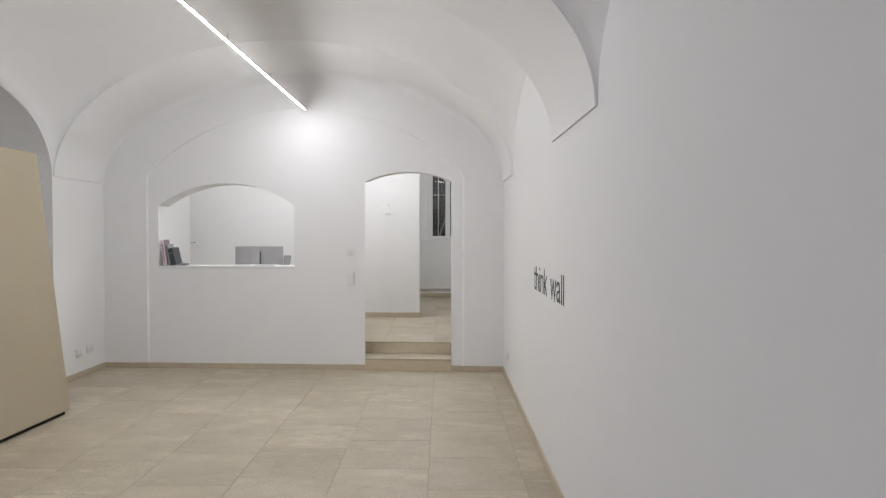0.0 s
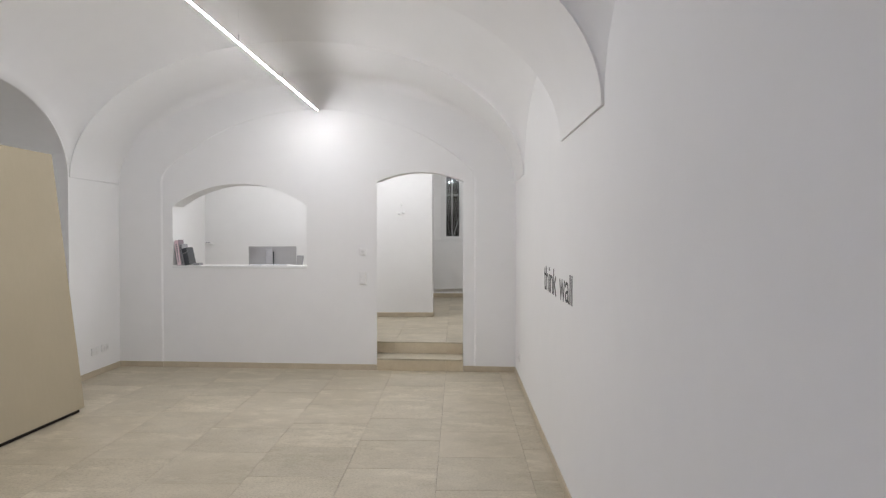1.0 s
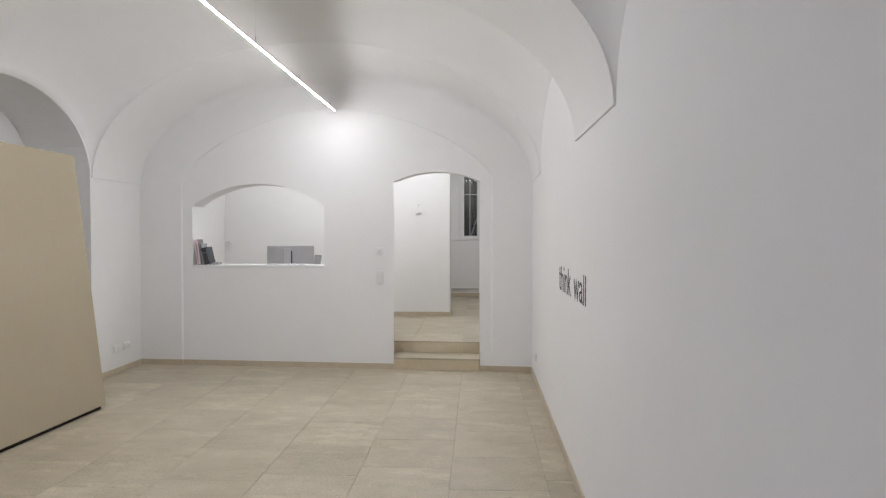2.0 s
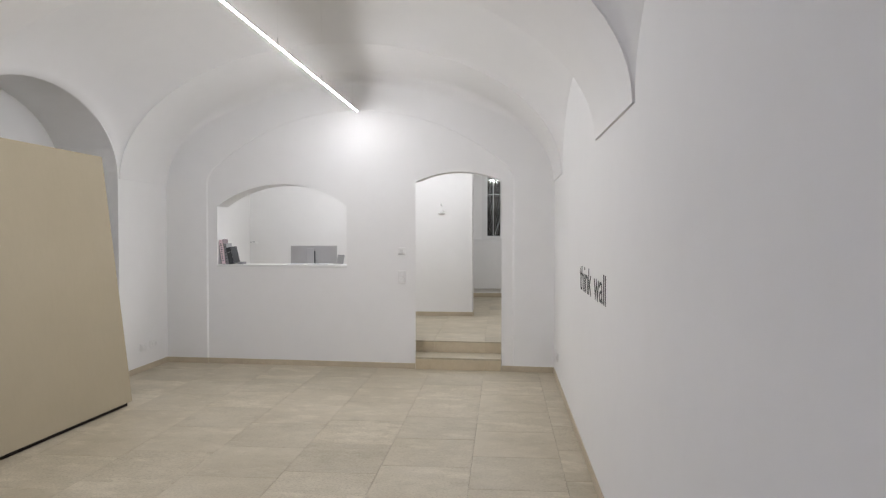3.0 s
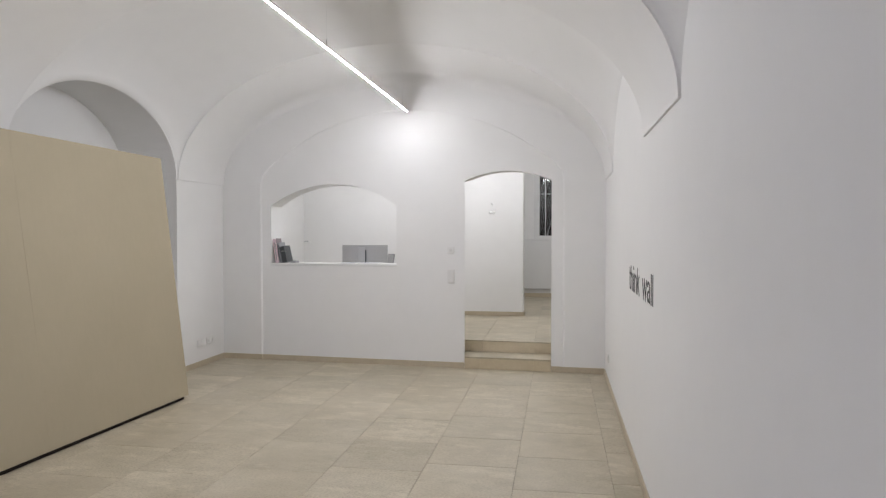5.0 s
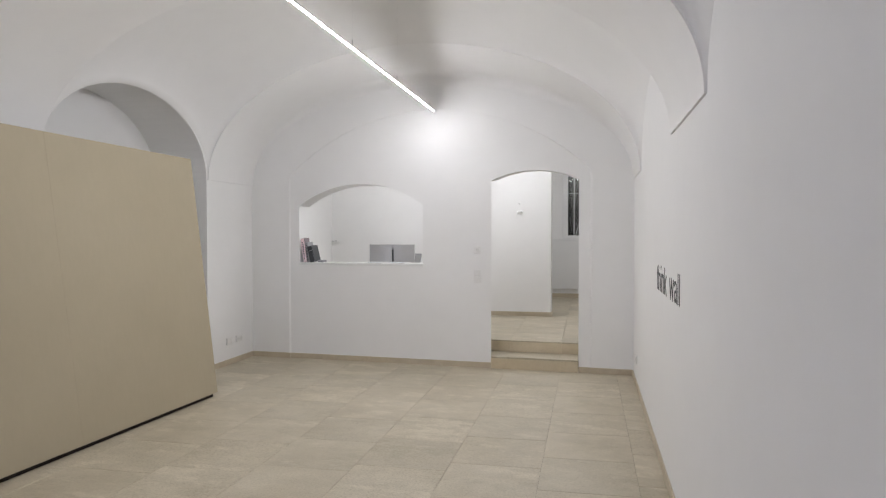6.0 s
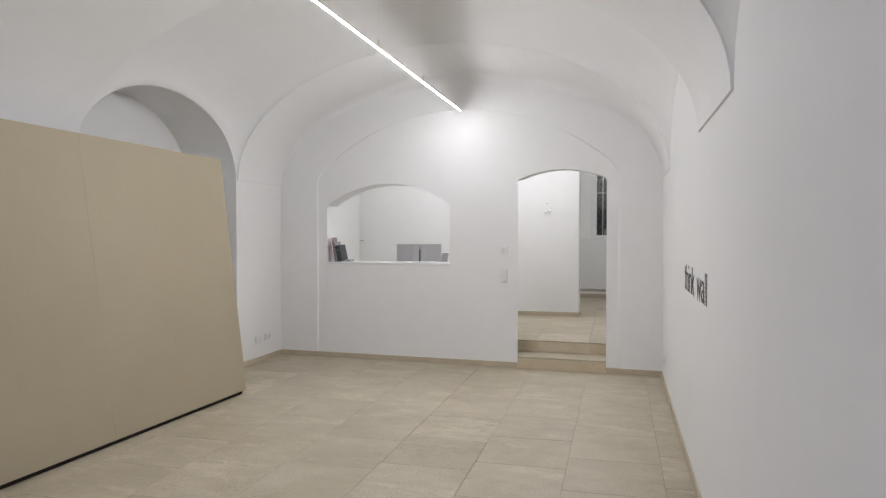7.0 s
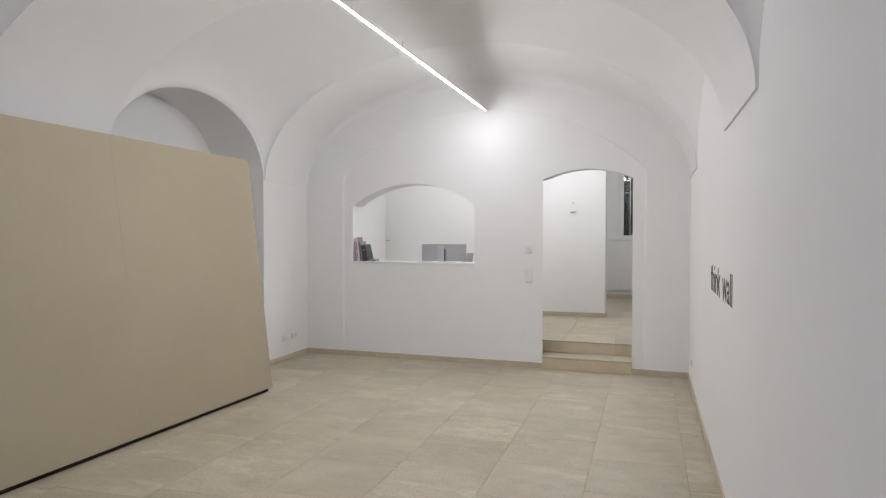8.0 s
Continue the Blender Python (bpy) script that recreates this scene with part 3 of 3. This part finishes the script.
def book(name, x, d, w, depth, h, lean, cover, back, bars, bar_stuff, label):
    """A standing book, spine to the room; lean in degrees towards -x."""
    ob = holder(name, Matrix())
    for s in (-1, 1):
        bm = bmesh.new()
        box(bm, (w / 2 - 0.003) if s > 0 else -w / 2, w / 2 if s > 0 else -(w / 2 - 0.003), 0.002, depth, 0, h, bevel=0.001, segments=1)
        part("cover", bm, cover, ob)
    bm = bmesh.new()
    box(bm, -w / 2 + 0.0032, w / 2 - 0.0032, 0, 0.004, 0, h - 0.004, bevel=0.0015, segments=1)
    spine = part("spine", bm, back, ob)
    bm = bmesh.new()
    box(bm, -w / 2 + 0.0032, w / 2 - 0.0032, 0.0042, depth - 0.004, 0.004, h - 0.004)
    part("pages", bm, PAPER, ob, "white page block")
    for a, b, c, e in bars:
        bm = bmesh.new()
        box(bm, -w / 2 + w * a, -w / 2 + w * b, -0.0008, 0.0005, h * c, h * e)
        part("print_bar", bm, bar_stuff, spine)
    up = math.sin(radians(abs(lean))) * w / 2
    ob.matrix_world = pose(x, end_y(x) + d, 1.1685 + up, 0, -lean, -3.4)
    return tagged(ob, label, "book", "books on the sill")


rnd = random.Random(4)
marks = [(0.3, 0.3 + 0.25 + 0.2 * rnd.random(), 0.12 + 0.075 * k, 0.16 + 0.075 * k) for k in range(10)]
book("book", -3.083, 0.05, 0.050, 0.14, 0.292, 8, PLUM, PINK, marks, CHARCOAL, "thick pale pink book with dark print on its spine")
book("book", -3.042, 0.06, 0.028, 0.15, 0.245, 7, GREYBOOK, GREYBOOK, [(0.15, 0.5, 0.1 + 0.14 * k, 0.17 + 0.14 * k) for k in range(6)], CHARCOAL, "slim grey book leaning beside the pink one")
book("book", -2.985, 0.05, 0.062, 0.17, 0.20, 13, CHARCOAL, CHARCOAL, [(0.2, 0.45, 0.68, 0.70), (0.55, 0.8, 0.68, 0.70)], PAPER, "charcoal book leaning on the grey one")
bm = bmesh.new()
box(bm, -2.925, -2.855, 0.07, 0.19, 1.1685, 1.195, bevel=0.004)
for v in bm.verts:
    v.co.y += end_y(v.co.x)
tagged(part("card_box", bm, GREYBOOK), "small flat grey box on the hatch sill", "box")


def sheet_pile(x0, x1, d0, d1, z1, label):
    ob = holder("paper_pile", Matrix())
    bm = bmesh.new()
    box(bm, x0, x1, d0, d1, 1.1683, z1, bevel=0.001, segments=1)
    for v in bm.verts:
        v.co.y += end_y(v.co.x)
    top = part("sheets", bm, PAPER, ob)
    for k in range(4):
        bm = bmesh.new()
        y = d0 + 0.03 + k * (d1 - d0 - 0.05) / 4
        box(bm, x0 + 0.02, x1 - 0.03 - 0.02 * (k % 2), y, y + 0.014, z1 - 0.0004, z1 + 0.0006)
        for v in bm.verts:
            v.co.y += end_y(v.co.x)
        part("print_bar", bm, INK, top)
    return tagged(ob, label, "papers", "papers on the sill")


sheet_pile(-2.30, -2.08, 0.02, 0.30, 1.174, "printed sheets lying flat on the hatch sill")
sheet_pile(-2.05, -1.80, 0.02, 0.28, 1.176, "printed white sheets lying flat on the hatch sill")


# desk behind the hatch, with the monitor seen from behind
DESK = UP + 0.75


def desk():
    ob = holder("desk", Matrix())
    bm = bmesh.new()
    box(bm, -3.1, -1.5, 3.82, 4.6, DESK - 0.025, DESK, bevel=0.003)
    part("tabletop", bm, LACQUER, ob)
    for x in (-3.05, -1.55):
        for y in (3.87, 4.55):
            bm = bmesh.new()
            rod(bm, (x, y, UP), (x, y, DESK - 0.025), 0.02, 12)
            part("leg", bm, LACQUER, ob)
    return tagged(ob, "white desk behind the hatch wall", "desk")


desk()


def monitor():
    ob = holder("computer_monitor", Matrix())
    bm = bmesh.new()
    rows = 12
    rings = []
    for i in range(rows + 1):
        x = -0.295 + 0.59 * i / rows
        bulge = 0.006 + 0.026 * (1 - (2 * i / rows - 1) ** 2)
        rings.append([bm.verts.new((x, y, z)) for y, z in ((0.012, 0.03), (-bulge + 0.004, 0.03), (-bulge, 0.036), (-bulge, 0.351), (-bulge + 0.004, 0.357), (0.012, 0.357))])
    for lo, hi in zip(rings, rings[1:]):
        for i in range(6):
            bm.faces.new((lo[i], lo[(i + 1) % 6], hi[(i + 1) % 6], hi[i]))
    bm.faces.new(rings[0])
    bm.faces.new(list(reversed(rings[-1])))
    part("housing", bm, ALU, ob, "grey aluminium back", smooth=False)
    bm = bmesh.new()
    box(bm, -0.288, 0.288, 0.0122, 0.0135, 0.037, 0.35)
    part("screen", bm, SCREEN, ob)
    bm = bmesh.new()
    box(bm, -0.082, 0.014, -0.105, -0.090, 0.0, 0.325, bevel=0.006)
    box(bm, -0.074, 0.006, -0.092, -0.01, 0.2, 0.23, bevel=0.004)
    box(bm, -0.084, 0.016, -0.105, 0.10, 0.0, 0.008, bevel=0.002)
    for v in bm.verts:
        v.co.z = max(0.0, v.co.z)
    part("stand", bm, ALU, ob, "bent aluminium stand")
    # dark rod imitating the stand's shadow on the housing
    bm = bmesh.new()
    rod(bm, (0.017, -0.07, 0.009), (0.016, -0.066, 0.29), 0.009, 10)
    part("cable", bm, CHARCOAL, ob, "dark rod for the shade beside the stand")
    ob.matrix_world = pose(-2.215, 4.27, DESK, 0, 0, 8)
    return tagged(ob, "grey aluminium computer monitor seen from behind", "monitor")


monitor()


def small_display():
    ob = holder("small_display", Matrix())
    bm = bmesh.new()
    box(bm, -0.05, 0.05, -0.008, 0.008, 0.02, 0.245, bevel=0.003)
    for v in bm.verts:
        v.co.x *= 0.72 + 1.15 * v.co.z
    bmesh.ops.transform(bm, matrix=pose(0, 0, 0, -12, 0, 0), verts=bm.verts)
    part("housing", bm, GREYBOOK, ob)
    bm = bmesh.new()
    box(bm, -0.042, 0.042, -0.0095, -0.0082, 0.04, 0.232)
    for v in bm.verts:
        v.co.x *= 0.72 + 1.15 * v.co.z
    bmesh.ops.transform(bm, matrix=pose(0, 0, 0, -12, 0, 0), verts=bm.verts)
    part("back_plate", bm, GREYPLASTIC, ob)
    bm = bmesh.new()
    box(bm, -0.04, 0.04, -0.05, 0.07, 0.0, 0.02, bevel=0.003)
    part("base", bm, GREYBOOK, ob)
    ob.matrix_world = pose(-1.875, 4.22, DESK, 0, 0, -20)
    return tagged(ob, "small grey tilted desk display beside the monitor", "display")


small_display()


def wall_shelf():
    ob = holder("wall_shelf", Matrix())
    bm = bmesh.new()
    box(bm, BACK_L, BACK_L + 0.125, BACK - 0.045, BACK, 1.374, 1.390, bevel=0.002)
    part("board", bm, PAPERWHITE, ob)
    return tagged(ob, "small white shelf in the back room corner", "shelf")


wall_shelf()
for k, (x, y) in enumerate(((BACK_L + 0.02, BACK - 0.046), (BACK_L + 0.062, BACK - 0.048))):
    bm = bmesh.new()
    box(bm, x, x + 0.025, y + 0.01, y + 0.035, 1.390, 1.400 + 0.004 * k, bevel=0.002)
    tagged(part("small_box", bm, GREYBOOK), "tiny grey box lying on the small white shelf", "box", "boxes on the shelf")


# wall hook on the back wall
def wall_hook():
    ob = holder("wall_hook", Matrix())
    bm = bmesh.new()
    box(bm, -0.006, 0.006, -0.004, 0, -0.012, 0.12, bevel=0.0015)
    part("plate", bm, PAPERWHITE, ob)
    bm = bmesh.new()
    rod(bm, (0, -0.003, 0.11), (0, -0.035, 0.125), 0.005)
    bmesh.ops.create_uvsphere(bm, u_segments=14, v_segments=10, radius=0.017, matrix=Matrix.Translation((0, -0.038, 0.127)))
    part("upper_peg", bm, PAPERWHITE, ob, smooth=True)
    for x, z, r in ((-0.024, -0.012, 0.019), (0.03, 0.002, 0.022)):
        bm = bmesh.new()
        rod(bm, (0, -0.003, 0.004), (x, -0.03, z), 0.005)
        bmesh.ops.create_uvsphere(bm, u_segments=14, v_segments=10, radius=r, matrix=Matrix.Translation((x, -0.036, z)))
        part("lower_peg", bm, PAPERWHITE, ob, smooth=True)
    ob.matrix_world = pose(-0.722, BACK, 1.85)
    return tagged(ob, "white metal coat hook on the plastered wall", "hook")


wall_hook()


# far window: inner casements and an outer layer with bars
def window_far():
    ob = holder("window_1", Matrix())
    y = FAR + 0.03
    x0, x1, z0, z1 = WIN[0][0], WIN[1][0], WIN[0][1], WIN[2][1]

    def frame_of(name, a0, a1, b0, b1, d0, d1, w, parent):
        bm = bmesh.new()
        box(bm, a0, a0 + w, d0, d1, b0, b1, bevel=0.004)
        box(bm, a1 - w, a1, d0, d1, b0, b1, bevel=0.004)
        box(bm, a0 + w, a1 - w, d0, d1, b0, b0 + w, bevel=0.004)
        box(bm, a0 + w, a1 - w, d0, d1, b1 - w, b1, bevel=0.004)
        return part(name, bm, LACQUER, parent)

    frame_of("window_frame", x0, x1, z0, z1, y, y + 0.07, 0.078, ob)
    middle_x = 0.213
    for k, (a0, a1) in enumerate(((x0 + 0.075, middle_x), (middle_x, middle_x + 0.44))):
        sash = frame_of("casement", a0, a1, z0 + 0.03, z1 - 0.04, y - 0.012, y + 0.045, 0.034, ob)
        bm = bmesh.new()
        box(bm, a0 + 0.03, a1 - 0.03, y + 0.01, y + 0.014, z0 + 0.06, z1 - 0.07)
        g = part("pane", bm, GLASS, sash, "clear glass before the night")
        g.visible_shadow = False
    bm = bmesh.new()
    hx = middle_x - 0.025
    rod(bm, (hx, y - 0.012, 2.055), (hx, y - 0.055, 2.055), 0.012)
    rod(bm, (hx, y - 0.05, 2.06), (hx + 0.02, y - 0.055, 1.985), 0.011, 10, 0.015)
    box(bm, hx - 0.013, hx + 0.013, y - 0.018, y - 0.0125, 1.99, 2.13, bevel=0.002)
    part("handle", bm, LACQUER, ob, "white olive handle")
    for a0, a1 in ((x0 + 0.03, middle_x), (middle_x, x1 - 0.03)):
        outer = frame_of("outer_casement", a0, a1, z0 + 0.02, z1 - 0.02, y + 0.22, y + 0.26, 0.05, ob)
        bm = bmesh.new()
        c = (a0 + a1) / 2
        box(bm, c - 0.006, c + 0.006, y + 0.225, y + 0.25, z0 + 0.07, z1 - 0.07)
        part("glazing_bar", bm, LACQUER, outer)
        bm = bmesh.new()
        box(bm, a0 + 0.05, a1 - 0.05, y + 0.227, y + 0.248, 2.305, 2.316)
        part("glazing_bar", bm, LACQUER, outer)
        bm = bmesh.new()
        box(bm, a0 + 0.045, a1 - 0.045, y + 0.236, y + 0.240, z0 + 0.065, z1 - 0.065)
        g = part("outer_pane", bm, GLASS, outer, "clear outer glass before the night")
        g.visible_shadow = False
    bm = bmesh.new()
    box(bm, -1.0, 2.0, FAR - 0.06, FAR + 0.03, 1.385, 1.41, bevel=0.004)
    part("window_sill", bm, LACQUER, ob)
    return tagged(ob, "white box window with glazing bars and dark night behind", kind="structure")


window_far()
bm = bmesh.new()
rod(bm, (0.0, FAR + 0.62, 1.33), (0.19, FAR + 0.55, 1.93), 0.006, 8)
rod(bm, (0.19, FAR + 0.55, 1.93), (0.23, FAR + 0.55, 2.7), 0.006, 8)
rod(bm, (0.0, FAR + 0.62, 1.33), (-0.02, FAR + 0.64, 0.0), 0.006, 8)
tagged(part("cable", bm, PAPER), "thin pale cable hanging outside the dark window", "cable")


def radiator():
    ob = holder("radiator", Matrix())
    bm = bmesh.new()
    box(bm, -1.1, 2.0, FAR - 0.05, FAR - 0.008, 0.43, 1.385, bevel=0.006)
    part("front_panel", bm, LACQUER, ob)
    for x in (-0.9, 0.5, 1.8):
        bm = bmesh.new()
        box(bm, x - 0.02, x + 0.02, FAR - 0.012, FAR, 0.6, 1.2)
        part("bracket", bm, LACQUER, ob)
    return tagged(ob, "flat white radiator panel below the far window", "radiator")


radiator()

# ---- floor tiles, last ----
floor = holder("floor", Matrix())
tagged(floor, "sandy limestone tiles laid in running columns", kind="structure")
tile_cache = {}


def tile(x0, x1, y0, y1, z, parent, gap=0.001):
    w, d = round(x1 - x0, 3), round(y1 - y0, 3)
    if w < 0.02 or d < 0.02:
        return
    me = tile_cache.get((w, d))
    if me is None:
        a, b, c = w / 2 - gap * 0.8, d / 2 - gap * 1.5, 0.0014
        vs = [(sx * a, sy * b, -0.014) for sx, sy in ((-1, -1), (1, -1), (1, 1), (-1, 1))]
        vs += [(sx * a, sy * b, -c) for sx, sy in ((-1, -1), (1, -1), (1, 1), (-1, 1))]
        vs += [(sx * (a - c), sy * (b - c), 0) for sx, sy in ((-1, -1), (1, -1), (1, 1), (-1, 1))]
        fs = [(8, 9, 10, 11)] + [(i, (i + 1) % 4, (i + 1) % 4 + 4, i + 4) for i in range(4)] + [(i + 4, (i + 1) % 4 + 4, (i + 1) % 4 + 8, i + 8) for i in range(4)]
        me = bpy.data.meshes.new("tile")
        me.from_pydata(vs, [], fs)
        me.materials.append(STONE)
        tile_cache[(w, d)] = me
    ob = new("tile", me)
    ob.parent = parent
    ob.matrix_basis = pose((x0 + x1) / 2, (y0 + y1) / 2, z + rnd.uniform(-0.0004, 0.0004), rnd.uniform(-0.04, 0.04), rnd.uniform(-0.04, 0.04), 0)


ROW = 0.612
COLUMNS = [(0.6, RW, 0.43), (0.003, 0.6, 0.245), (-0.592, 0.003, 0.01), (-1.2, -0.592, 0.455), (-1.81, -1.2, 0.325),
           (-2.415, -1.81, 0.18), (-3.02, -2.415, 0.03), (-3.625, -3.02, 0.594), (LW, -3.625, 0.5)]
for x0, x1, off in COLUMNS:
    y = off - ROW * 11
    while y < 3.7:
        lo, hi = max(y, NEAR), min(y + ROW, end_y(x0) + 0.03)
        if hi > lo:
            tile(x0, x1, lo, hi, 0.0, floor)
        y += ROW
for k in range(4):
    tile(LW - 0.62, LW, 0.02 + 0.598 * k, 0.02 + 0.598 * (k + 1), 0.0, floor)
rear_floor = holder("floor_back", Matrix())
tagged(rear_floor, "sandy limestone tiles of the raised back room", kind="structure")


def nosing(x):
    """Front edge of the raised floor, along the upper step."""
    return end_y(x) + 0.354


def edge_tile(x0, x1, y1, gap=0.001):
    """A tile cut along the step's edge."""
    a, b = x0 + gap, x1 - gap
    ring = [(a, nosing(a)), (b, nosing(b)), (b, y1 - gap), (a, y1 - gap)]
    vs = [(x, y, UP - 0.013) for x, y in ring] + [(x, y, UP - 0.0014) for x, y in ring]
    vs += [(x + (0.0014 if i in (0, 3) else -0.0014), y + (0.0014 if i < 2 else -0.0014), UP) for i, (x, y) in enumerate(ring)]
    fs = [(8, 9, 10, 11), (3, 2, 1, 0)] + [(i, (i + 1) % 4, (i + 1) % 4 + 4, i + 4) for i in range(4)] + [(i + 4, (i + 1) % 4 + 4, (i + 1) % 4 + 8, i + 8) for i in range(4)]
    mesh_ob("tile", vs, fs, STONE, rear_floor)


for x0, x1 in ((-1.2, -0.6), (-0.6, 0.0), (0.0, 0.25)):
    edge_tile(x0, x1, 3.95)
for i in range(-7, 5):
    y = 3.35 + (0.31 * i) % 0.6
    x0, x1 = 0.6 * i, 0.6 * (i + 1)
    first = 3.95 if i in (-2, -1, 0) else 3.6
    while y < FAR:
        lo, hi = max(y, first), min(y + 0.6, FAR)
        if hi > lo:
            tile(x0, x1, lo, hi, UP, rear_floor)
        y += 0.6
